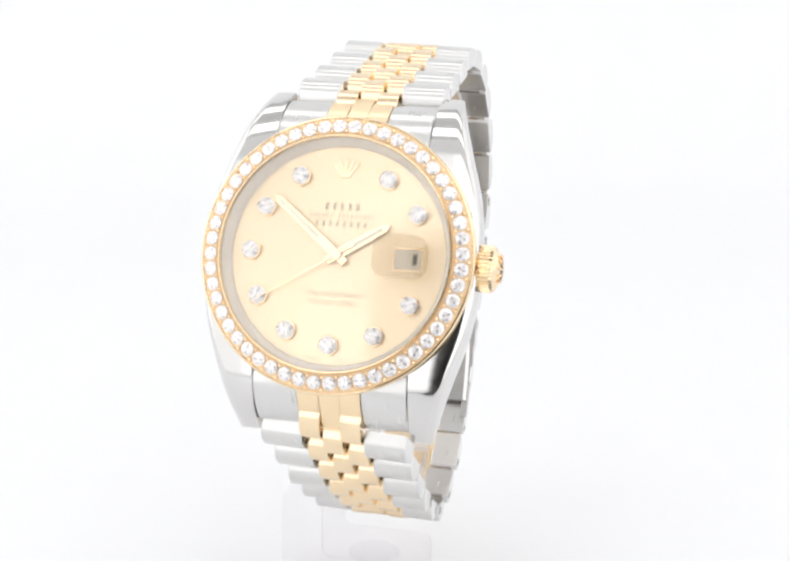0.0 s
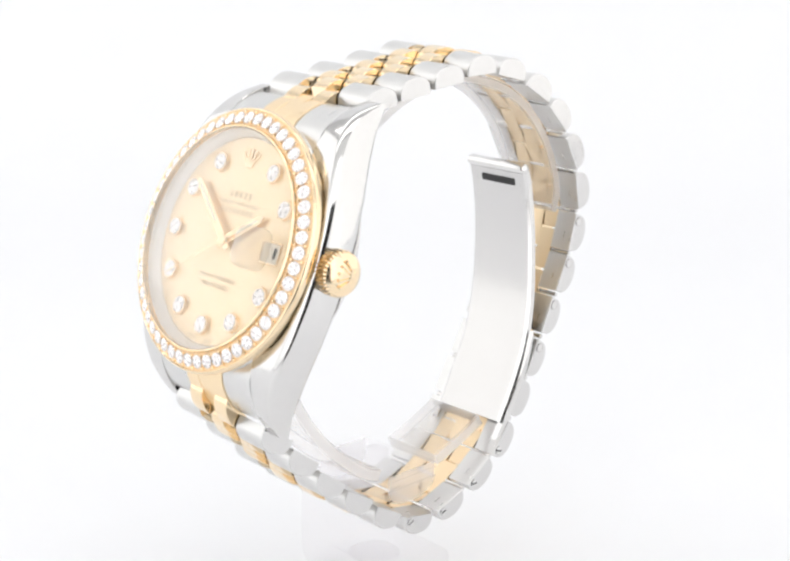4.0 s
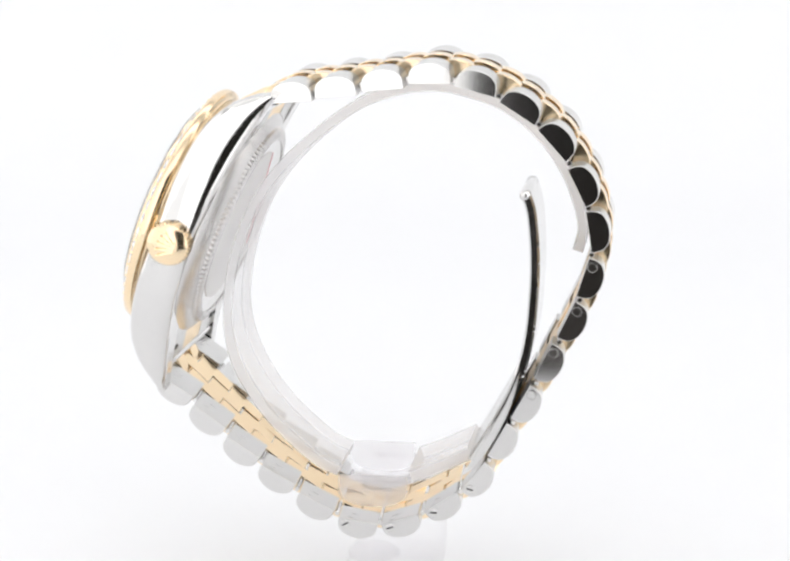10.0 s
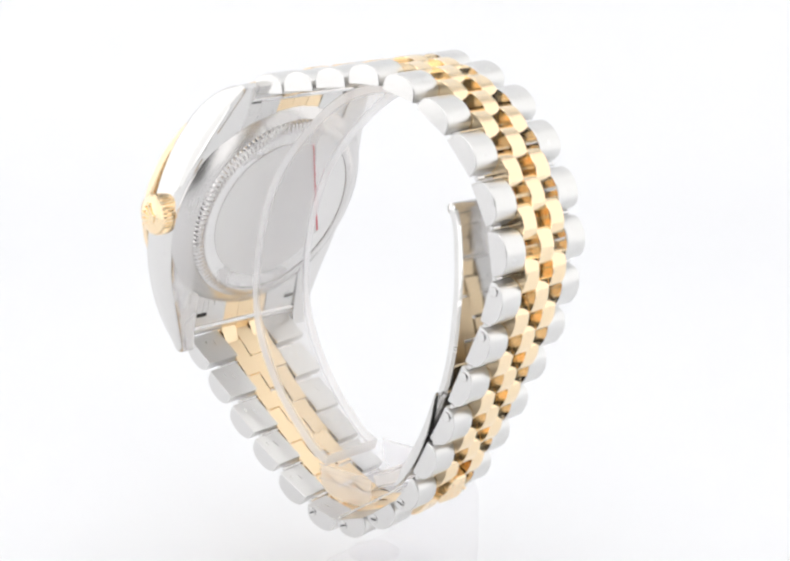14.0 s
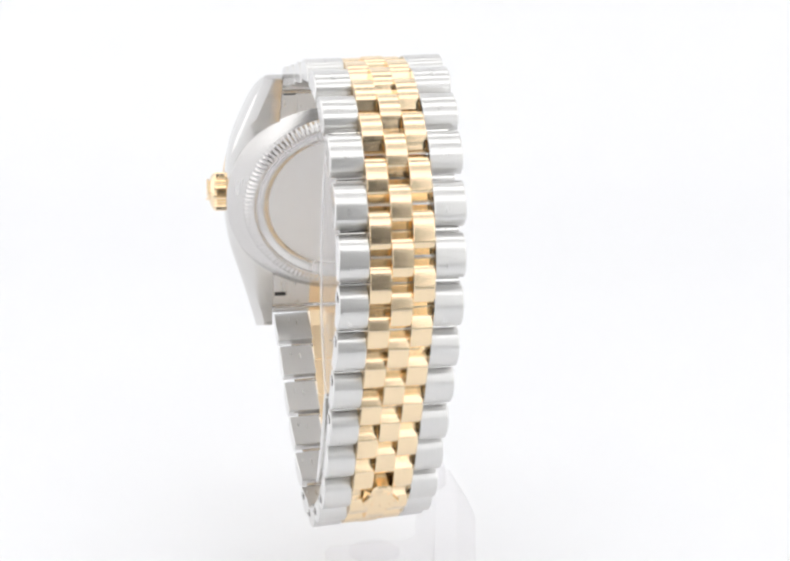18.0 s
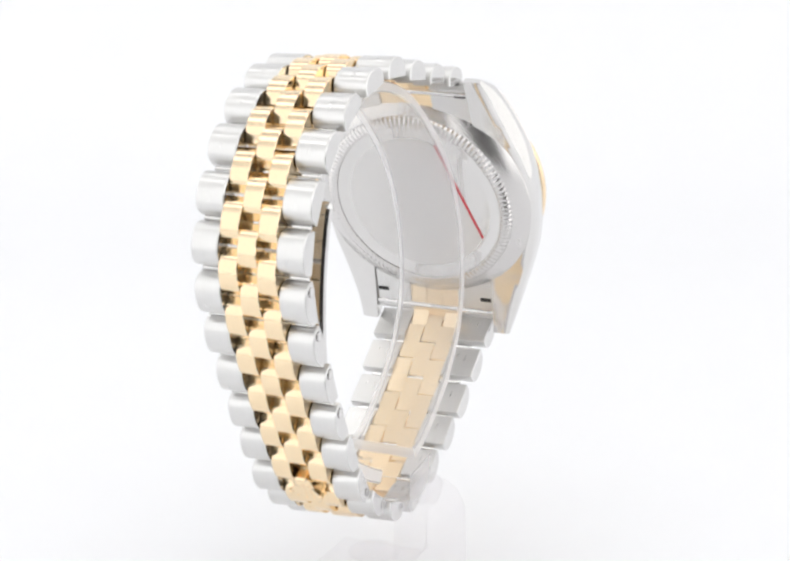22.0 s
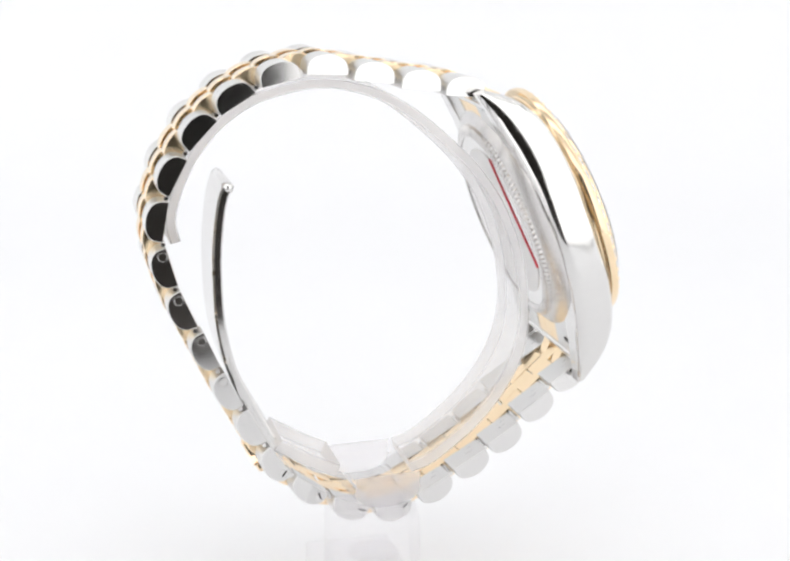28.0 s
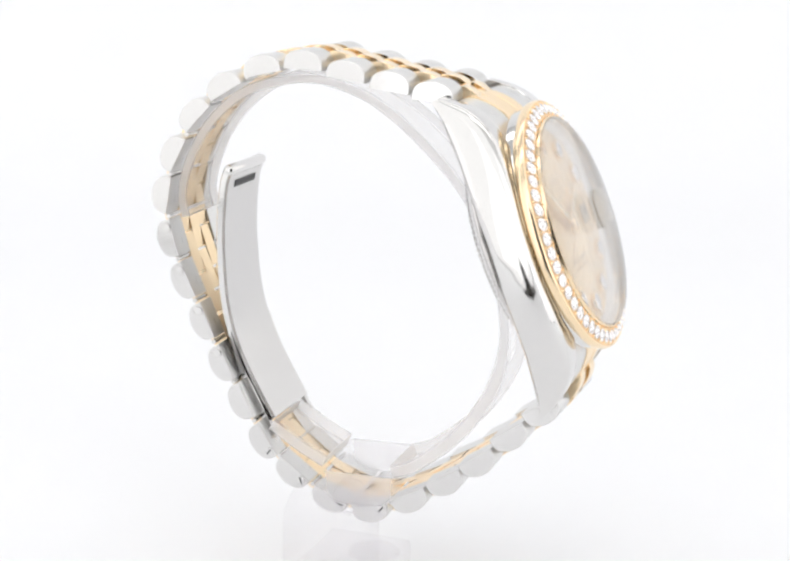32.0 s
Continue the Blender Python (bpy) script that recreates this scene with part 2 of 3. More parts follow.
def brilliant(r, facets=8, flat=1.0):
    """A cut stone: table, crown, girdle and pavilion; slot 1 facets paint in sparkle."""
    bm = bmesh.new()
    top = [bm.verts.new((r * 0.56 * math.cos(a), r * 0.56 * math.sin(a), r * 0.32)) for a in [2 * math.pi * (k + 0.5) / facets for k in range(facets)]]
    gird = [bm.verts.new((r * math.cos(a), r * math.sin(a), 0.0)) for a in [math.pi * k / facets for k in range(2 * facets)]]
    low = [bm.verts.new((r * math.cos(a), r * math.sin(a), -r * 0.06)) for a in [math.pi * k / facets for k in range(2 * facets)]]
    tip = bm.verts.new((0, 0, -r * 0.8))
    crown = bm.verts.new((0, 0, r * 0.33))
    n = 2 * facets
    for k in range(facets):
        t0, t1 = top[k - 1], top[k]
        g0, g1, g2 = gird[2 * k - 1], gird[2 * k], gird[(2 * k + 1) % n]
        bm.faces.new((crown, t0, t1)).material_index = 1 if k % 4 == 1 else 0
        bm.faces.new((t0, g1, t1)).material_index = k % 2
        bm.faces.new((t0, g0, g1))
        bm.faces.new((t1, g1, g2)).material_index = 1 if k % 3 == 0 else 0
    for k in range(n):
        bm.faces.new((gird[k - 1], low[k - 1], low[k], gird[k]))
        bm.faces.new((low[k - 1], tip, low[k])).material_index = 1
    for v in bm.verts:
        v.co.z *= flat
    return bm


def lettering(text, size, width):
    """Words as a thin raised mesh, centred, fitted to a width in millimetres."""
    curve = bpy.data.curves.new("words", "FONT")
    curve.body, curve.align_x, curve.align_y = text, "CENTER", "CENTER"
    curve.size, curve.extrude = size, 0.02
    holder = bpy.data.objects.new("words", curve)
    data = bpy.data.meshes.new_from_object(holder)
    bpy.data.objects.remove(holder)
    xs = [v.co.x for v in data.vertices]
    k = width / (max(xs) - min(xs))
    for v in data.vertices:
        v.co = Vector((v.co.x * k * MM, v.co.y * MM, v.co.z * MM))
    return data


def bars(word, size, width):
    """Plain small blocks in place of a name."""
    bm = bmesh.new()
    n = len(word)
    for i, c in enumerate(word):
        if c == " ":
            continue
        x = -width / 2 + width * (i + 0.5) / n
        box(x - width / n * 0.2, x + width / n * 0.2, -size / 2, size / 2, 0, 0.03, 0.0, bm)
    return bm


def emblem(size, thick, solid=False):
    """A plain five-rayed fan on a bar."""
    bm = bmesh.new()
    if solid:
        base = [(0.2, -0.78), (0.3, -0.7), (0.34, -0.58), (0.56, 0.2), (0.6, 0.36), (0.46, 0.56)]
        prism([(-size * x, size * y) for x, y in base] + [(size * x, size * y) for x, y in base[::-1]], -1.9, thick * 0.95, bm, thick * 0.35)
    for k in range(5):
        a = radians((k - 2) * 19)
        l = size * (0.98, 1.05, 1.1, 1.05, 0.98)[k] * (0.72 if solid else 1.0)
        base = Vector(((k - 2) * size * 0.12, -size * 0.38, 0))
        way = Vector((math.sin(a), math.cos(a), 0))
        side = Vector((way.y, -way.x, 0)) * size * 0.075
        tip = base + way * l * 0.86
        prism([(base - side)[:2], (base + side)[:2], (tip + side * 0.35)[:2], (tip - side * 0.35)[:2]], 0, thick, bm)
        lathe_bm = bmesh.new()
        disc(size * 0.075, 0, thick * 1.2, thick * 0.3, 10, lathe_bm)
        bmesh.ops.translate(lathe_bm, vec=(tip.x, tip.y, 0), verts=lathe_bm.verts)
        tmp = bpy.data.meshes.new("knob")
        lathe_bm.to_mesh(tmp)
        lathe_bm.free()
        bm.from_mesh(tmp)
        bpy.data.meshes.remove(tmp)
    arc = [(size * 0.36 * math.cos(radians(a)), -size * 0.46 + size * 0.14 * math.sin(radians(a))) for a in range(0, 360, 30)]
    prism(arc, 0, thick, bm, thick * 0.4)
    return bm


# ---------------------------------------------------------------- the light tent
def wall(name, outline, thick, m, mat, kind="structure", label=""):
    """A slab: outline in its own x, y (metres), thickness along -z."""
    bm = bmesh.new()
    prism([(x * 1000, y * 1000) for x, y in outline], -thick * 1000, 0, bm)
    ob = new(name, mesh(name, bm, mat))
    ob.matrix_world = m
    return tagged(ob, label, "", "", kind)


def rect(x0, x1, y0, y1):
    return [(x0, y0), (x1, y0), (x1, y1), (x0, y1)]


def build_tent():
    # floor and back in one curved sheet
    prof = [(-145, 0), (240, 0)] + [(240 + 120 * math.sin(radians(a)), 120 - 120 * math.cos(radians(a))) for a in range(10, 91, 10)] + [(360, 520)]
    under = [(y + 3 if z > 60 else y, z - 3 if z < 60 else z) for y, z in prof][::-1]
    bm = bmesh.new()
    n = len(prof)
    loop = prof + under
    a = [bm.verts.new((-420, y, z)) for y, z in loop]
    b = [bm.verts.new((420, y, z)) for y, z in loop]
    for i in range(len(loop)):
        j = (i + 1) % len(loop)
        bm.faces.new((a[i], a[j], b[j], b[i]))
    for i in range(n - 1):
        j = 2 * n - 1 - i
        bm.faces.new((a[i], a[i + 1], a[j - 1], a[j]))
        bm.faces.new((b[j], b[j - 1], b[i + 1], b[i]))
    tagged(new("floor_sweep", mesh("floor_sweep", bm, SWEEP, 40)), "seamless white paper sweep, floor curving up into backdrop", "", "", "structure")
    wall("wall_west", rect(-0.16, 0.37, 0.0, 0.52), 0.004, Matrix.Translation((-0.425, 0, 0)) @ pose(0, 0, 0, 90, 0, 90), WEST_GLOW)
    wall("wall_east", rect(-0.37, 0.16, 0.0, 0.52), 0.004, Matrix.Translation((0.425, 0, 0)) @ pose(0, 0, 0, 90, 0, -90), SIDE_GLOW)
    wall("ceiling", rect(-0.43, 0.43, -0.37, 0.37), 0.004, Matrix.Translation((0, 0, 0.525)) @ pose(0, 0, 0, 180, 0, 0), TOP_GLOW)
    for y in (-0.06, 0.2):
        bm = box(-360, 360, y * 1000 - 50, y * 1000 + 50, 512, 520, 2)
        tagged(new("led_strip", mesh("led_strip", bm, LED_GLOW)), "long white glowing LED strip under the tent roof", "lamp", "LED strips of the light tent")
    # front cloth with the gap for the lens
    front = Matrix.Translation((0, -0.15, 0)) @ pose(0, 0, 0, 90, 0, 180)
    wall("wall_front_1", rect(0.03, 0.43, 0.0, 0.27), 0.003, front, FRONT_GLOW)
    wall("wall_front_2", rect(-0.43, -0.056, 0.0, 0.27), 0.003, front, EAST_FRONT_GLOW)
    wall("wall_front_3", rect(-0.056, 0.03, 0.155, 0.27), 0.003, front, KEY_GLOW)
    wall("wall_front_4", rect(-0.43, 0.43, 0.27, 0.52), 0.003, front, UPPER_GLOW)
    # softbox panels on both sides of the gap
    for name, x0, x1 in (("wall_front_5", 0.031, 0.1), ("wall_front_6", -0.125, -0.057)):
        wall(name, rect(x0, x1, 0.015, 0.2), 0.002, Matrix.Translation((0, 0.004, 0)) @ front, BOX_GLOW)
    # dark booth behind the gap
    wall("booth_floor", rect(-0.43, 0.43, -0.7, -0.1455), 0.004, Matrix.Translation((0, 0, -0.004)), BLACKOUT)
    # unseen strip added on the floor to darken reflections in the link ends
    wall("unseen_dark_strip", rect(-0.03, 0.056, -0.16, -0.128), 0.002, Matrix.Translation((0, 0, 0.004)), BLACKOUT)
    wall("booth_back", rect(-0.43, 0.43, 0.0, 0.52), 0.004, Matrix.Translation((0, -0.7, 0)) @ pose(0, 0, 0, 90, 0, 180), BLACKOUT)
    wall("booth_west", rect(-0.7, -0.1535, 0.0, 0.52), 0.004, Matrix.Translation((-0.43, 0, 0)) @ pose(0, 0, 0, 90, 0, 90), BLACKOUT)
    wall("booth_east", rect(0.1535, 0.7, 0.0, 0.52), 0.004, Matrix.Translation((0.43, 0, 0)) @ pose(0, 0, 0, 90, 0, -90), BLACKOUT)


build_tent()


# ---------------------------------------------------------------- the wristwatch
DIAL_AT = at(1.9, -27.8, 58.2, 68.8, 0, 0)
watch = new("wristwatch")
SPINNERS.append(watch)
tagged(watch, "steel and gold wristwatch with stone-set bezel on a clear stand", "wristwatch")


def mid_x(y):
    """The bracelet's middle line, slightly skewed."""
    return 2.3 + 0.0165 * y


def build_case():
    bm = bmesh.new()
    # drum of the middle case
    lathe([(0, -6.6), (16.6, -6.6), (17.1, -6.2), (17.35, -4.5), (17.35, -2.0), (17.0, -0.7), (16.6, -0.3), (0, -0.3)], 96, bm)
    ys = [22.65 * math.sin(math.pi / 2 * k / 24) for k in range(-24, 25)]

    def smooth_run(y, at_y, at_v):
        """A soft curve through the knots, equal on both sides."""
        total = weight = 0.0
        for k in range(-6, 7):
            g = math.exp(-(k / 3.0) ** 2)
            total += g * float(np.interp(abs(y + k * 0.22), at_y, at_v))
            weight += g
        return total / weight

    def outer(y):
        return smooth_run(y, [0, 5, 9, 12, 16, 20, 23.5], [18.05, 17.75, 17.05, 16.15, 14.85, 13.6, 12.5])

    def upper(y):
        return smooth_run(y, [0, 8, 12, 15, 17, 19, 20.5, 21.6, 22.3, 24], [-0.45, -0.55, -0.8, -1.3, -1.95, -3.1, -4.4, -5.8, -7.0, -9.6])

    def lower(y):
        return smooth_run(y, [0, 8, 14, 19, 22.3, 24], [-6.3, -6.4, -7.0, -7.9, -8.7, -9.3])
    for side in (-1, 1):
        rings = []
        for y in ys:
            xo, zt, zb = outer(y), upper(y), lower(y)
            xi = 10.25
            h = max(zt - zb, 0.25)
            zt = zb + h
            c = min(0.7, h * 0.2)
            pts = [(xi, zb), (xi, zt - 0.12), (xi + 0.12, zt), (xo - 1.1, zt), (xo - 0.7, zt - c * 0.12), (xo - 0.3, zt - c * 0.45), (xo - 0.03, zt - c)]
            low, high = zb + h * 0.12, zt - c - h * 0.08
            for k in range(7):
                pts.append((xo + 0.15 - 0.035 * h * (2 * k / 6 - 1) ** 2, high + (low - high) * k / 6))
            pts += [(xo - 0.4, zb + h * 0.03), (xo - 0.7, zb), (xo - 1.5, zb)]
            rings.append([bm.verts.new((side * x, y, z)) for x, z in pts])
        for a, b in zip(rings, rings[1:]):
            for i in range(len(a)):
                j = (i + 1) % len(a)
                bm.faces.new((a[i], a[j], b[j], b[i])).material_index = 1 if i in (1, 2, 3) else 0
        bm.faces.new(rings[0])
        bm.faces.new(rings[-1][::-1])
    case = part("case", bm, [STEEL, STEEL_END], watch, DIAL_AT, "polished steel case with four lugs", 32)
    # crown guard tube
    tube = bmesh.new()
    lathe([(0, 17.0), (2.0, 17.0), (2.0, 18.6), (0, 18.6)], 32, tube)
    part("crown_tube", tube, STEEL, case, at(0, 0, -3.3, 0, 90, 0))
    # spring bar holes on the lugs' inner side, their shade painted as dark discs
    for sx in (-1, 1):
        for sy in (-1, 1):
            hole = disc(0.55, 0, 0.06, 0.02, 20)
            part("lug_hole", hole, HOLLOW_SHADE, case, at(sx * 10.24, sy * 19.4, -6.5, 0, -90 * sx, 0))
    return case


def build_bezel():
    prof = [(15.0, 0.2), (15.0, 2.3), (15.05, 2.42), (15.2, 2.4), (15.28, 2.2), (15.3, 1.88), (17.55, 1.16), (17.64, 1.24), (17.8, 1.18), (17.91, 1.0), (17.96, 0.75), (17.96, 0.35), (17.88, 0.1), (17.6, 0.0), (17.0, -0.1), (16.9, -0.35), (16.0, -0.35)]
    turned = lathe(prof, 128)
    for f in turned.faces:
        if all(15.29 < math.hypot(v.co.x, v.co.y) < 17.56 and v.co.z > 1.0 for v in f.verts):
            f.material_index = 1
    bezel = part("bezel", turned, [GOLD, GOLD_SEAT], watch, DIAL_AT, "polished gold bezel set with round clear stones", 25)
    stone = mesh("stone", brilliant(0.91, 8, 0.55), [DIAMOND, SPARKLE_GREY], 5)
    prong = mesh("prong", disc(0.19, 0, 0.42, 0.1, 8), GOLD)
    for k in range(52):
        a = 2 * math.pi * (k + 0.5) / 52
        seat = Matrix.Rotation(a, 4, "Z") @ at(16.45, 0, 1.68, 0, 19, 0) @ Matrix.Rotation(k * 1.7, 4, "Z")
        child("stone", stone, bezel, seat)
        for r, z in ((15.75, 1.68), (17.25, 1.18)):
            child("prong", prong, bezel, Matrix.Rotation(a + math.pi / 52, 4, "Z") @ at(r, 0, z))


def build_dial():
    dial = part("dial", disc(14.2, -0.9, 0.0, 0.05, 96), DIAL, watch, DIAL_AT, "champagne sunburst dial")
    ring = lathe([(14.0, 0.0), (14.15, 0.0), (14.98, 1.58), (14.98, -0.2), (14.2, -0.2)], 96)
    part("inner_flange", ring, FLANGE, watch, DIAL_AT, "satin steel inner flange", 40)
    plate = mesh("marker_plate", lathe([(1.0, 0.0), (1.42, 0.0), (1.42, 0.4), (1.36, 0.56), (1.24, 0.58), (1.0, 0.5)], 8), GOLD)
    gem = mesh("marker_stone", brilliant(1.13, 8, 0.5), [DIAMOND, SPARKLE_GREY], 5)
    for k in range(12):
        if k in (0, 3):
            continue
        a = radians(90 - 30 * k)
        base = Matrix.Rotation(a, 4, "Z") @ at(11.55, 0, 0)
        child("hour_marker", plate, dial, base @ pose(0, 0, 0, 0, 0, 22.5), "clear round stone in a gold setting")
        child("marker_stone", gem, dial, base @ at(0, 0, 0.62))
    part("emblem", emblem(2.2, 0.18), GOLD, dial, at(0, 11.3, 0), "gold fan-shaped emblem")
    for word, size, width, y in (("AAAAA", 0.95, 5.1, 6.3), ("AAAAAA AAAAAAAAA", 0.55, 8.6, 5.1), ("AAAAAAAA", 0.75, 7.3, 4.05)):
        part("name_bars", bars(word, size, width), PRINT, dial, at(0, y, 0.004))
    for words, size, width, y in (("SUPERLATIVE CHRONOMETER", 0.86, 8.0, -5.05), ("OFFICIALLY CERTIFIED", 0.86, 6.2, -6.15)):
        d = lettering(words, size, width)
        d.materials.append(PRINT)
        child("printed_words", d, dial, at(0, y, 0.003))
    for words, x, rz in (("SWISS", -1.9, -8.0), ("MADE", 1.9, 8.0)):
        d = lettering(words, 0.55, 1.7)
        d.materials.append(PRINT)
        child("printed_words", d, dial, at(x, -13.35, 0.003, 0, 0, rz))
    # date opening with its frame and disc
    window = bmesh.new()
    prism([(-1.75, -1.3), (1.75, -1.3), (1.75, 1.3), (-1.75, 1.3)], 0.0, 0.05, window)
    date = part("date_disc", window, DATE_PAPER, dial, at(9.2, 0, 0.004), "cream date disc")
    frame_bm = bmesh.new()
    for x0, x1, y0, y1 in ((-1.95, 1.95, 1.3, 1.5), (-1.95, 1.95, -1.5, -1.3), (-1.95, -1.75, -1.3, 1.3), (1.75, 1.95, -1.3, 1.3)):
        box(x0, x1, y0, y1, 0, 0.14, 0.03, frame_bm)
    part("date_frame", frame_bm, GOLD, dial, at(9.2, 0, 0.004))
    d = lettering("1", 2.0, 0.55)
    d.materials.append(INK)
    child("date_numeral", d, date, at(0.9, 0, 0.06))
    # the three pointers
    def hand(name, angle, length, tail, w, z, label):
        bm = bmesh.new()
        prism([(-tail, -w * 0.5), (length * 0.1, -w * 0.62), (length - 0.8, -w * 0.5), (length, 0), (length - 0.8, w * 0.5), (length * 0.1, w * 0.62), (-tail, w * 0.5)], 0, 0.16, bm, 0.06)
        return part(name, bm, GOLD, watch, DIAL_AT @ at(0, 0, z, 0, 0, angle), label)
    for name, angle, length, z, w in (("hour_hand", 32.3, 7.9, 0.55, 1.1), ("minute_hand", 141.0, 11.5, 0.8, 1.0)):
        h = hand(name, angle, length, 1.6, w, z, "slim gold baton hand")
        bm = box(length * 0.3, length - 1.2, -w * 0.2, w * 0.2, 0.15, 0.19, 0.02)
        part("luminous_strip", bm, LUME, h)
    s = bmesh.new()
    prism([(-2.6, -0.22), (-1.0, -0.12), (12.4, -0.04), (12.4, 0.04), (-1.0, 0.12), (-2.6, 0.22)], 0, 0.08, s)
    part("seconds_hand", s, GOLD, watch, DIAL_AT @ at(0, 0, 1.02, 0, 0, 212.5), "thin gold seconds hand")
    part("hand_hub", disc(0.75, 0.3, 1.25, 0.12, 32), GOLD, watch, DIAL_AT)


def build_crystal():
    pane = lathe([(0, 1.6), (14.8, 1.6), (14.93, 1.72), (14.93, 2.62), (14.6, 2.85), (0, 2.85)], 96)
    ob = part("crystal", pane, CRYSTAL, watch, DIAL_AT, "clear flat sapphire crystal", 40)
    ob.visible_shadow = False
    # raised date lens: a low dome cut to a rounded rectangle
    bm = bmesh.new()
    rows = []
    for i in range(0, 7):
        k = i / 6
        ring = []
        for j in range(32):
            a = 2 * math.pi * j / 32
            c, s = math.cos(a), math.sin(a)
            x = 3.6 * (abs(c) ** 0.55) * (1 if c >= 0 else -1) * k
            y = 2.8 * (abs(s) ** 0.55) * (1 if s >= 0 else -1) * k
            ring.append(bm.verts.new((x, y, 0.85 - 0.55 * k * k)))
        rows.append(ring)
    foot = [bm.verts.new((v.co.x, v.co.y, 0.01)) for v in rows[-1]]
    rows.append(foot)
    for p, q in zip(rows, rows[1:]):
        for j in range(32):
            bm.faces.new((p[j], p[(j + 1) % 32], q[(j + 1) % 32], q[j]))
    bm.faces.new(foot[::-1])
    lens = part("date_lens", bm, LENS, watch, DIAL_AT @ at(8.8, 0, 2.855), "rounded magnifying lens over the date", 40)
    lens.visible_shadow = False


def build_crown():
    n = 34

    def knurl(k, r, z):
        return r - (0.25 if k % 4 in (2, 3) else 0.0) if r > 2.9 else r
    prof = [(0, 17.5), (2.6, 17.5), (3.02, 17.75), (3.02, 19.4), (2.78, 19.8), (2.3, 20.12), (1.6, 20.36), (0.8, 20.48), (0, 20.52)]
    bm = lathe(prof, n * 4, None, knurl)
    crown = part("winding_crown", bm, GOLD, watch, DIAL_AT @ at(0, 0, -3.5, 0, 90, 0), "knurled gold winding crown", 20)
    part("crown_emblem", emblem(2.3, 0.3), GOLD, crown, at(0, 0, 20.4, 0, 0, 90))


def build_back():
    BACK_AT = DIAL_AT @ at(0, 0.5, 0) @ Matrix.Diagonal((1.03, 1.03, 1.0, 1.0))
    ring = lathe([(0, -6.2), (17.2, -6.2), (17.45, -6.4), (17.42, -6.62), (17.2, -6.85), (15.15, -8.03), (14.95, -8.1), (14.9, -7.0), (0, -7.0)], 96)
    part("case_back", ring, STEEL_SATIN, watch, BACK_AT, "satin steel case back with fluted edge", 24)

    def flute(k, r, z):
        return r - (0.0, 0.22, 0.44, 0.22)[k % 4] if 13.5 < r < 14.8 else r
    part("fluted_ring", lathe([(13.2, -7.0), (14.93, -7.0), (14.95, -8.08), (14.79, -8.5), (13.9, -8.8), (13.45, -8.84), (13.2, -8.78)], 480, None, flute), STEEL_SATIN, watch, BACK_AT, "fluted steel ring", 22)
    part("back_plate", lathe([(0, -7.6), (13.18, -7.6), (13.18, -8.58), (12.9, -8.54), (12.2, -8.3), (11.5, -8.25), (0, -8.24)], 96), STEEL, watch, BACK_AT, "mirror-polished back plate", 30)
    # satin film over most of the plate, cut along a chord with a red edge
    a0, a1 = math.atan2(10.4, -4.0), math.atan2(-5.3, -10.1)
    rim = [(11.2 * math.cos(a1 + (a0 - a1) * k / 60), 11.2 * math.sin(a1 + (a0 - a1) * k / 60)) for k in range(61)]
    part("protective_film", prism(rim, -8.34, -8.24), FILM, watch, BACK_AT, "grey satin protective film on the back plate")
    p, q = Vector(rim[-1]), Vector(rim[0])
    d = (q - p).normalized()
    w = Vector((d.y, -d.x)) * 0.14
    part("film_edge", prism([tuple(p + w), tuple(q + w), tuple(q - w), tuple(p - w)], -8.38, -8.25), RED_FILM, watch, BACK_AT, "red edge of a protective film")


# ---------------------------------------------------------------- bracelet
# middle of each row's flat underside (y, z), its slope and half width
ROWS = [(-9.75, 75.25, 5.2, 9.90), (-3.65, 76.20, 6.0, 9.70), (2.75, 77.30, 6.0, 9.50), (9.05, 78.35, 1.5, 9.30), (15.10, 77.45, -13.5, 9.05), (20.85, 74.70, -31.5, 8.80), (25.60, 70.55, -46.8, 8.50), (29.10, 64.95, -62.3, 8.30), (30.95, 59.00, -80.0, 8.05), (30.40, 52.75, -106.0, 8.00),
        (28.35, 46.65, -114.0, 8.0), (25.40, 40.55, -114.0, 8.05),
        (22.45, 34.35, -117.5, 8.05), (19.35, 28.60, -117.5, 8.1), (16.05, 22.75, -125.0, 8.1), (11.50, 18.60, -144.0, 8.2), (5.65, 15.40, -160.0, 8.25), (-0.40, 14.65, -189.0, 8.3),
        (-6.45, 17.20, -206.5, 8.6), (-12.10, 21.00, -209.0, 8.9), (-17.25, 24.95, -213.0, 9.2), (-22.15, 29.40, -214.5, 9.5), (-26.90, 33.75, -213.0, 9.8)]
GOLD_HALF = 4.15
COLUMN = 1.36


def d_profile(length, height, steps=18):
    half = length / 2
    pts = [(-half, 0.0), (half, 0.0)]
    for k in range(1, steps):
        a = math.pi * k / steps
        pts.append((half * math.cos(a) * (1 + 0.06 * math.sin(2 * a) ** 2), 0.25 + (height - 0.25) * math.sin(a) ** 0.82))
    return pts


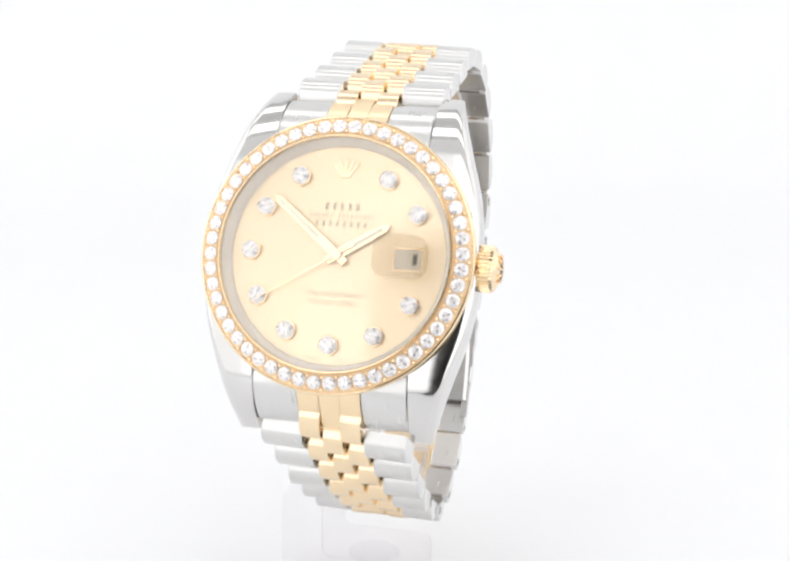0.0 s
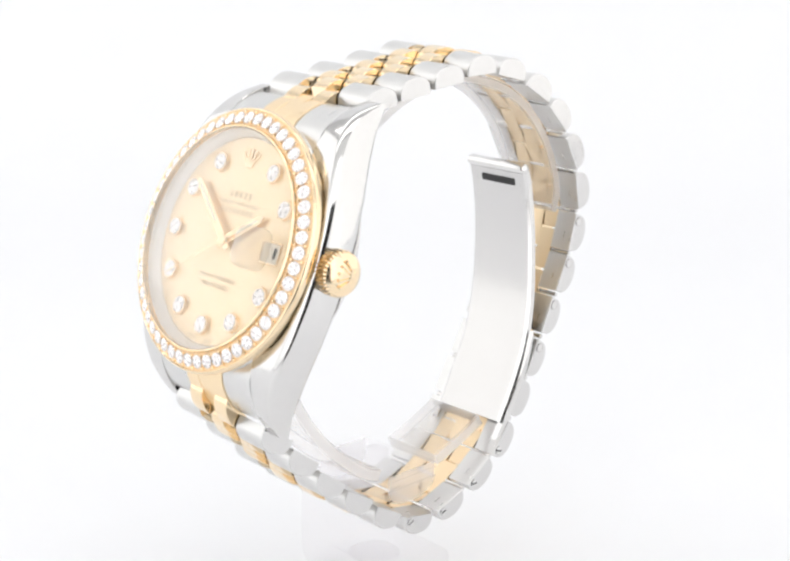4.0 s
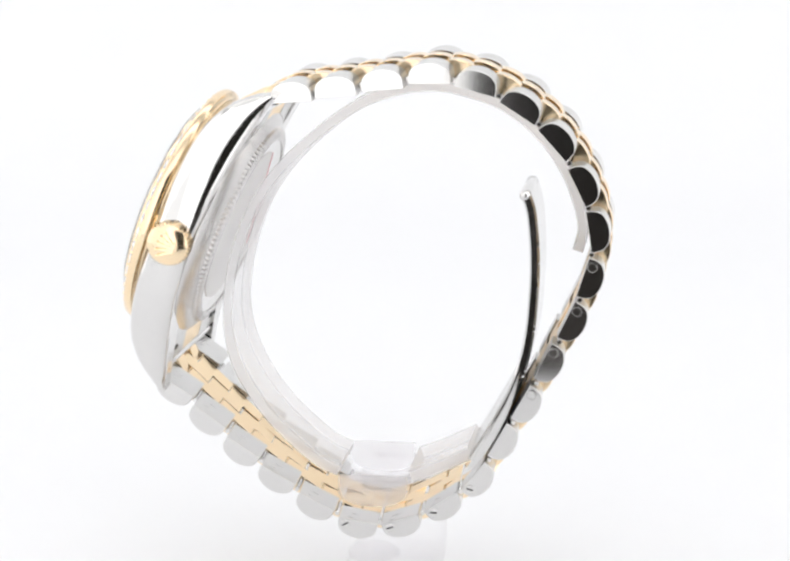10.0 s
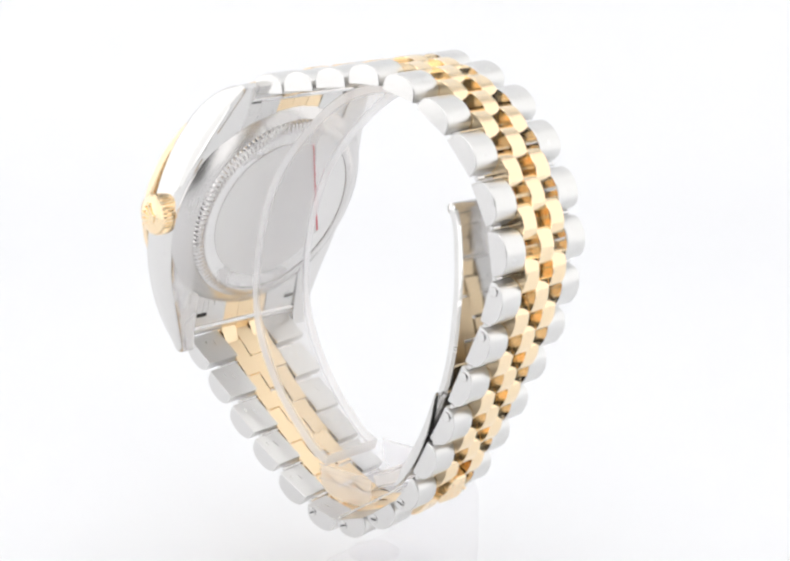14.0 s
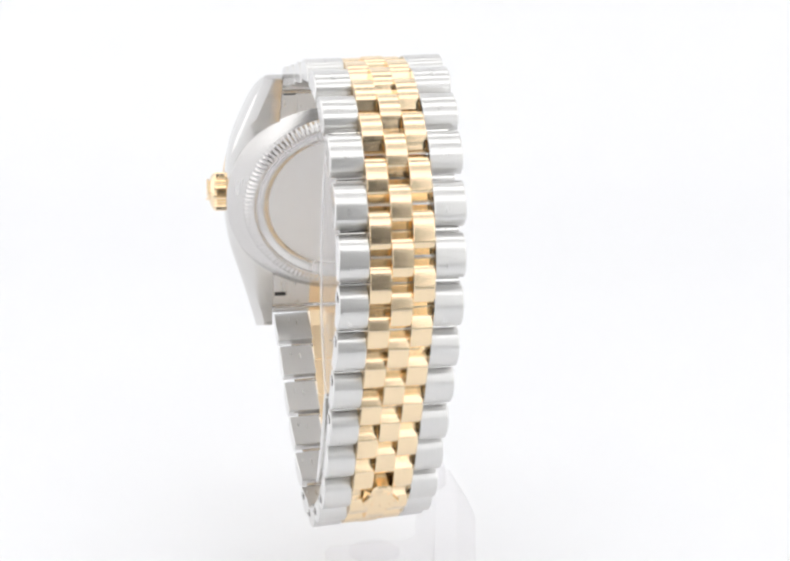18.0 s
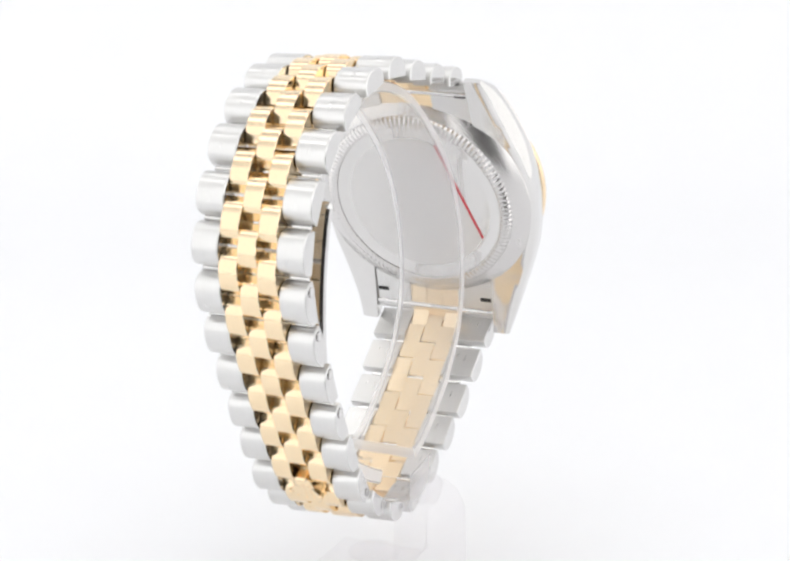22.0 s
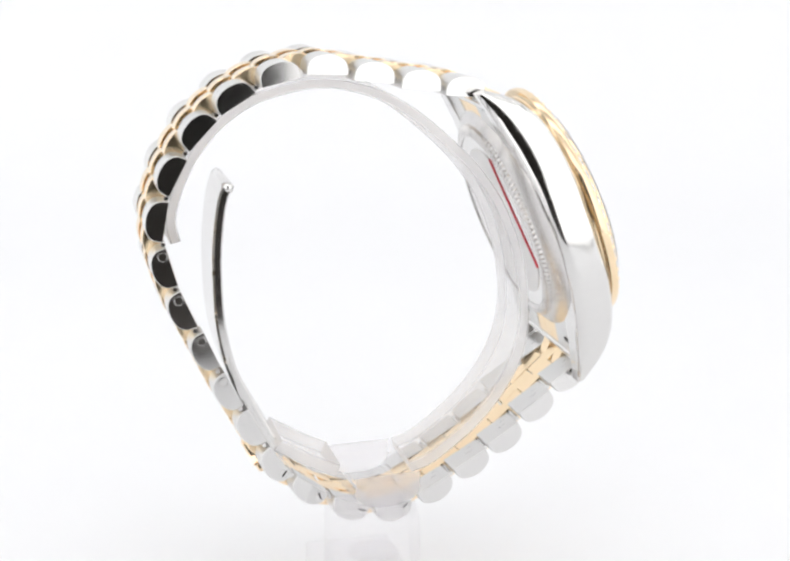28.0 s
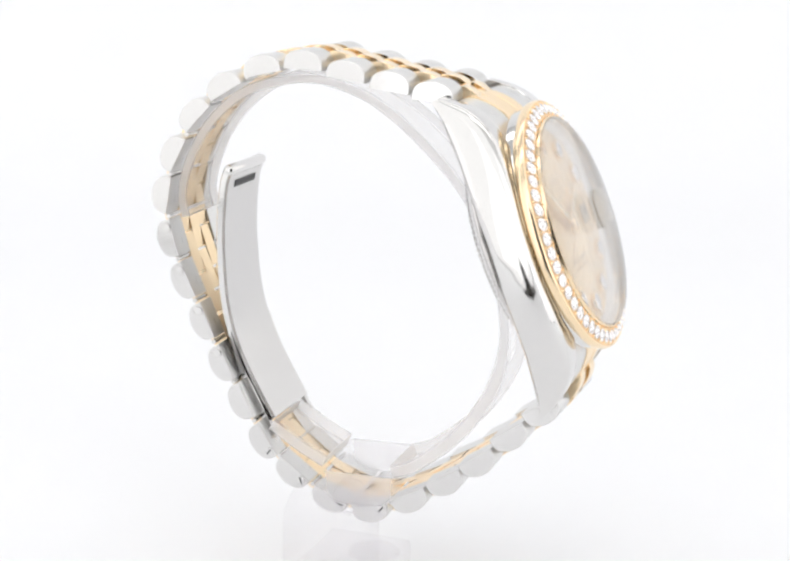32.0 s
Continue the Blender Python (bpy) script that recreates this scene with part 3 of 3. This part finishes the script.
def gold_profile():
    pts = [(-3.12, 0.0), (3.12, 0.0), (3.12, 0.75)]
    for k in range(1, 16):
        a = math.pi * k / 16
        pts.append((2.72 * math.cos(a), 0.75 + 1.9 * math.sin(a) ** 0.8))
    return pts + [(-3.12, 0.75)]


# the crown-less edge of the bracelet sits a little off the other one: angle round the loop, shift in y and z
TWIST = [(-180, 0.1, 0.9), (-150, 0.0, 0.8), (-129, -0.35, 0.5), (-103, -0.9, 0.9), (-80, -1.0, 0.8), (-55, -0.9, 0.5), (-27, -0.6, 0.2), (0, -0.4, 0.0), (25, 0.0, 0.0), (55, 0.0, 0.3), (75, -0.3, 0.5), (110, -0.8, 0.3), (180, -0.8, 0.3)]


def link_pose(y, z, slope, x=0.0):
    """A row's place on the slightly twisted loop."""
    a = math.degrees(math.atan2(z - 46.0, y))
    dy = float(np.interp(a, [k[0] for k in TWIST], [k[1] for k in TWIST]))
    dz = float(np.interp(a, [k[0] for k in TWIST], [k[2] for k in TWIST]))
    return at(mid_x(y), y + dy / 2, z + dz / 2, 0, math.degrees(dz / 17.5), math.degrees(-dy / 17.5)) @ at(x, 0, 0, slope, 0, 0)


def build_bracelet():
    side_meshes = {}

    def steel_link(width):
        if width not in side_meshes:
            side_meshes[width] = mesh("outer_link", extrude_yz(d_profile(5.75, 2.88), 0.0, width, 0.13, None, 1), [STEEL_BRUSHED, STEEL_END], 35)
        return side_meshes[width]
    bm = extrude_yz(gold_profile(), -COLUMN, COLUMN, 0.08)
    bm.normal_update()
    for f in bm.faces:
        if all(v.co.z < 0.2 for v in f.verts):
            f.material_index = 1
    centre = mesh("centre_link", bm, [GOLD, GOLD_SATIN], 40)
    def heading(a, b):
        return math.degrees(math.atan2(ROWS[b][1] - ROWS[a][1], ROWS[b][0] - ROWS[a][0]))
    last = len(ROWS) - 1
    for i, (y, z, slope, half) in enumerate(ROWS):
        width = round(half - GOLD_HALF - 0.06, 2)
        child("outer_link", steel_link(width), watch, link_pose(y, z, slope, GOLD_HALF + 0.03))
        child("outer_link", steel_link(width), watch, link_pose(y, z, slope, -GOLD_HALF - 0.03 - width))
        if i != 14:
            child("centre_link", centre, watch, link_pose(y, z, heading(max(i - 1, 0), min(i + 1, last))) @ at(0, 0, 0.3))
        if i + 1 < len(ROWS):
            y2, z2, s2, _ = ROWS[i + 1]
            my, mz, ms = (y + y2) / 2, (z + z2) / 2, heading(i, i + 1)
            bend = min(abs(s2 - slope), 30.0)
            out = Vector((0, -math.sin(radians(ms)), math.cos(radians(ms)))) * (bend * 0.012)
            for sx in (-1, 1):
                child("centre_link", centre, watch, link_pose(my + out.y, mz + out.z, ms, sx * (2 * COLUMN + 0.03)) @ at(0, 0, 0.25))
    # the columns that bend from the end rows up to the case
    for (y, z, _, _), way, bend in ((ROWS[0], heading(0, 1) + 180, 14), (ROWS[last], heading(last - 1, last), -12)):
        a = radians(way + bend)
        ms = way + 2 * bend + (180 if bend > 0 else 0)
        for sx in (-1, 1):
            child("centre_link", centre, watch, link_pose(y + 3.0 * math.cos(a), z + 3.0 * math.sin(a), ms, sx * (2 * COLUMN + 0.03)) @ at(0, 0, 0.1))
    # pins through the rows
    pin = mesh("link_pin", disc(0.35, -7.6, 7.6, 0.05, 12), STEEL)
    for i, ((y, z, s, _), (y2, z2, s2, _)) in enumerate(zip(ROWS, ROWS[1:])):
        ms = radians((s + s2) / 2)
        child("link_pin", pin, watch, link_pose((y + y2) / 2 - math.sin(ms) * 0.8, (z + z2) / 2 + math.cos(ms) * 0.8, 0) @ pose(0, 0, 0, 0, 90, 0))
    # screw heads in the sides of the removable rows
    bm = disc(0.62, 0, 0.1, 0.04, 20)
    screw = mesh("screw_head", bm, STEEL)
    rim = mesh("screw_rim", lathe([(0.55, 0.0), (0.7, 0.0), (0.7, 0.11), (0.62, 0.125), (0.55, 0.11)], 24), STEEL_SATIN)
    # the slot's shade is a dark bar laid on the head
    slot = mesh("screw_slot", box(-0.5, 0.5, -0.12, 0.12, 0.06, 0.115, 0), HOLLOW_SHADE)
    for i in (9, 10, 11, 12, 14, 15, 16, 17):
        y, z, slope, half = ROWS[i]
        for sx in (-1, 1):
            spot = link_pose(y, z, slope) @ at(sx * half, -1.75 if i < 14 else 1.75, 0.85) @ pose(0, 0, 0, 0, 90 * sx, 0)
            h = child("screw_head", screw, watch, spot)
            if i < 14:
                child("screw_rim", rim, h)
            else:
                child("screw_slot", slot, h, pose(0, 0, 0, 0, 0, 40 + 37 * i))


def spline(points, n):
    """A smooth run through points of any dimension."""
    out = []
    pts = [np.array(p, float) for p in points]
    for i in range(len(pts) - 1):
        p0, p1, p2, p3 = (pts[max(0, min(len(pts) - 1, i + k))] for k in (-1, 0, 1, 2))
        for k in range(n):
            u = k / n
            out.append(tuple(0.5 * (2 * p1 + (p2 - p0) * u + (2 * p0 - 5 * p1 + 4 * p2 - p3) * u * u + (3 * p1 - p0 - 3 * p2 + p3) * u ** 3)))
    return out + [tuple(pts[-1])]


def end_link(sign):
    """The fixed piece between the lugs: steel wings and a gold middle, following the lugs' slope."""
    prof = [(14.0, -1.5), (16.4, -1.75), (17.6, -2.25), (18.8, -3.05), (19.8, -4.0), (20.7, -5.1), (21.3, -6.2), (21.4, -7.1), (20.6, -7.7), (14.0, -6.9)]
    prof = [(sign * y, z) for y, z in prof]
    if sign < 0:
        prof = prof[::-1]
    ends = part("end_link", extrude_yz(prof, -10.15, -4.2, 0.1), STEEL_BRUSHED, watch, DIAL_AT, "brushed steel end piece between the lugs", 35)
    part("end_link", extrude_yz(prof, 4.2, 10.15, 0.1), STEEL_BRUSHED, watch, DIAL_AT, "brushed steel end piece between the lugs", 35)
    gold = [(sign * (abs(y) + (0.15 if abs(y) > 17 else 0)), z + 0.12) for y, z in prof]
    for x0, x1 in ((-4.15, -1.4), (-1.36, 1.36), (1.4, 4.15)):
        p = gold
        if x0 == -1.36:
            p = [(sign * y, z) for y, z in ((14.0, -1.35), (16.4, -1.6), (17.6, -2.1), (18.8, -2.9), (19.8, -3.9), (20.9, -4.9), (21.9, -6.3), (21.9, -7.5), (20.3, -7.6), (14.0, -6.6))]
            if sign < 0:
                p = p[::-1]
        part("gold_end_link", extrude_yz(p, x0, x1, 0.08), GOLD_SATIN, watch, DIAL_AT, "gold middle end piece", 35)
    # dark blocks put in for the shaded notches under the end piece
    for sx in (-1, 1):
        y = sign * (19.6 if sign > 0 else 17.5)
        part("bar_slot", box(-0.9, 0.9, -0.3, 0.3, -0.15, 0.15, 0.05), HOLLOW_SHADE, ends, at(sx * 9.0, y, -7.62 if sign > 0 else -7.36))
    bar = disc(0.5, -10.2, 10.2, 0.05, 16)
    part("spring_bar", bar, STEEL, watch, DIAL_AT @ at(0, sign * 19.9, -7.4, 0, 90, 0))


def build_clasp():
    knots = [(22.2, 63.04, 5.95, 2.5), (23.0, 60.4, 5.95, 2.5), (23.6, 54.78, 6.0, 2.7), (23.65, 49.52, 6.1, 2.9), (23.2, 42.94, 6.3, 3.2), (21.7, 36.5, 6.45, 3.6), (18.95, 30.63, 6.6, 3.9), (15.95, 25.2, 6.6, 4.1)]
    line = spline(knots, 4)
    bm = bmesh.new()
    rings = []
    for i, (y, z, half, xc) in enumerate(line):
        y0, z0 = line[max(i - 1, 0)][:2]
        y1, z1 = line[min(i + 1, len(line) - 1)][:2]
        d = Vector((y1 - y0, z1 - z0)).normalized()
        n = Vector((-d.y, d.x))
        t = 0.7
        pts = []
        for u, v in ((-1, -0.6), (-0.93, -1), (0.93, -1), (1, -0.6), (1, 0.6), (0.93, 1), (-0.93, 1), (-1, 0.6)):
            pts.append(bm.verts.new((xc + u * half, y + n.x * v * t, z + n.y * v * t)))
        rings.append(pts)
    for a, b in zip(rings, rings[1:]):
        for i in range(8):
            bm.faces.new((a[i], a[(i + 1) % 8], b[(i + 1) % 8], b[i])).material_index = 1 if i == 1 else 0
    bm.faces.new(rings[0][::-1])
    bm.faces.new(rings[-1])
    blade = part("clasp_blade", bm, [STEEL, BLADE], watch, None, "curved polished steel folding clasp blade, open", 30)
    part("blade_hinge", lathe([(0, -6.1), (0.45, -6.0), (0.75, -5.75), (0.85, -5.35), (0.85, 5.35), (0.75, 5.75), (0.45, 6.0), (0, 6.1)], 24), STEEL, blade, at(2.5, 22.05, 63.1, 0, 90, 0))
    # cheeks that deepen the lower end
    cheek = spline([(22.2, 38.5), (20.3, 33.6), (17.9, 28.9), (15.9, 25.2), (14.5, 22.9)], 4)
    back_edge = [(y + 1.0 * math.sin(math.pi * k / (len(cheek) - 1)) ** 0.8, z - 0.6 * math.sin(math.pi * k / (len(cheek) - 1)) ** 0.8) for k, (y, z) in enumerate(cheek)]
    for x0 in (-3.1, 10.0):
        part("blade_cheek", extrude_yz(cheek + back_edge[::-1][1:-1], x0, x0 + 1.0, 0.2), STEEL, blade, None, "", 40)
    # slot near the free end, on the inner face, its shade a dark block
    part("blade_slot", box(-3.4, 3.4, -0.12, 0.12, -0.55, 0.55, 0.03), HOLLOW_SHADE, blade, at(2.6, 22.2, 60.8, 14, 0, 0))
    # raised cover on the outer side, carrying the emblem
    y, z, slope, _ = ROWS[14]
    part("emblem_seat", box(-COLUMN, COLUMN, -3.4, 3.1, 0.0, 0.5, 0.1), GOLD_SATIN, watch, link_pose(y, z, slope), "sunken gold floor under the clasp emblem")
    part("clasp_emblem", emblem(3.8, 0.7, True), GOLD, watch, at(mid_x(y) - 0.1, y, z) @ pose(0, 0, 0, slope, 0, 0) @ at(0, 0.0, 2.15, 4, 0, 0), "raised gold fan-shaped emblem on the clasp")


# ---------------------------------------------------------------- the stand
def build_stand():
    stand = new("display_stand")
    SPINNERS.append(stand)
    tagged(stand, "clear acrylic wristwatch stand with an open ring holder", "stand")

    RING = (-4.4, 6.2)

    def band(points, x0, x1, t):
        """A strip bent along points in y, z, slightly askew."""
        bm = bmesh.new()
        rings = []
        for i, (y, z) in enumerate(points):
            a = Vector(points[max(i - 1, 0)])
            b = Vector(points[min(i + 1, len(points) - 1)])
            d = (b - a).normalized()
            n = Vector((-d.y, d.x)) * (t + (0.5 if z < 36 else 0.5 * max(0.0, (44 - z) / 8))) / 2
            e = 0.25
            ring = []
            lean = 0.048 * y
            for x, k in ((x0, -1 + e), (x0 + e, -1), (x1 - e, -1), (x1, -1 + e), (x1, 1 - e), (x1 - e, 1), (x0 + e, 1), (x0, 1 - e)):
                ring.append(bm.verts.new((x + lean, y + n.x * k, z + n.y * k)))
            rings.append(ring)
        for a, b in zip(rings, rings[1:]):
            for i in range(8):
                bm.faces.new((a[i], a[(i + 1) % 8], b[(i + 1) % 8], b[i])).material_index = (2, 0, 2, 1)[i % 4]
        bm.faces.new(rings[0][::-1]).material_index = 1
        bm.faces.new(rings[-1]).material_index = 1
        return bm

    def smooth(points, n=4):
        out = []
        for i in range(len(points) - 1):
            p0, p1, p2, p3 = (Vector(points[max(0, min(len(points) - 1, i + k))]) for k in (-1, 0, 1, 2))
            for s in range(n):
                u = s / n
                out.append(tuple(0.5 * ((2 * p1) + (p2 - p0) * u + (2 * p0 - 5 * p1 + 4 * p2 - p3) * u * u + (3 * p1 - p0 - 3 * p2 + p3) * u ** 3)))
        out.append(tuple(points[-1]))
        return out
    arc = smooth([(-4.3, 20.4), (-7.2, 21.5), (-10.8, 24.2), (-13.9, 27.0), (-16.7, 30.4), (-19.4, 35.0), (-20.8, 39.6), (-21.0, 45.2), (-19.7, 52.4), (-17.2, 58.9), (-13.9, 63.9), (-10.0, 68.0), (-4.9, 72.3), (-0.2, 75.2), (4.8, 76.9), (9.0, 77.4), (13.0, 76.9), (18.5, 75.2), (23.1, 72.0), (26.6, 67.8), (28.9, 63.2), (30.0, 58.8), (29.4, 55.6)])
    part("ring", band(arc, RING[0], RING[1], 1.5), [ACRYLIC_RING, ACRYLIC_EDGE, RIM_LINE], stand, None, "open clear ring holding the wristwatch", 40)
    tail = smooth([(6.6, 20.4), (10.3, 22.1), (15.3, 24.9)])
    part("ring_tail", band(tail, RING[0], RING[1], 1.6), [ACRYLIC_RING, ACRYLIC_EDGE, RIM_LINE], stand, None, "", 40)
    # saddle block with a rounded underside, set slightly askew
    prof = [(-5.2, 20.5), (-5.2, 18.0)] + [(5.2 * math.cos(radians(a)), 17.8 - 2.5 * abs(math.sin(radians(a)))) for a in range(190, 351, 10)] + [(5.2, 18.0), (5.2, 20.5)]
    askew = at(0, 0.45, 0, 0, 0, 5)
    part("saddle", extrude_yz(prof[::-1], -7.3, 7.1, 0.3, None, 1), [ACRYLIC, SADDLE_FACE], stand, askew, "clear saddle block with rounded underside", 30)
    # pale strips draw the saddle's layer lines together with their reflections
    for x in (-7.32, 7.12):
        for z, h in ((20.35, 0.2), (19.5, 0.14), (18.15, 0.24)):
            part("saddle_line", box(x - 0.05, x + 0.05, -5.15, 5.15, z - h / 2, z + h / 2, 0.02), LINE_GLEAM, stand, askew)
    # bolt between saddle and post
    bolt = lathe([(0, 0), (2.6, 0), (2.6, 0.9), (2.3, 1.2), (2.3, 2.3), (1.8, 2.9), (0, 3.0)], 40)
    part("bolt", bolt, ACRYLIC, stand, at(-7.6, 0.6, 17.4, 0, -90, 0), "round clear bolt head", 30)
    # post and foot, one bent bar
    prof = [(-7.4, 18.0), (-10.3, 17.7), (-12.4, 16.3), (-13.5, 13.8), (-13.8, 5.0), (-13.4, 1.6), (-12.0, 0.0), (6.6, 0.0), (7.1, 0.6), (7.1, 4.4), (6.6, 5.0), (-6.5, 5.0), (-7.4, 5.9)]
    bm = extrude_yz([(-x, z) for x, z in prof], -4.9, 7.9, 0.4)
    foot = part("post", bm, ACRYLIC, stand, at(0, 1.4, 0.02, 0, 0, 90), "bent clear bar, upright and foot", 35)
    part("foot_screw", disc(3.9, 5.05, 5.6, 0.2, 40), ACRYLIC, stand, None, "round clear screw cap in the foot")


build_case()
build_bezel()
build_dial()
build_crystal()
build_crown()
build_back()
build_bracelet()
end_link(1)
end_link(-1)
build_clasp()
build_stand()
motions()
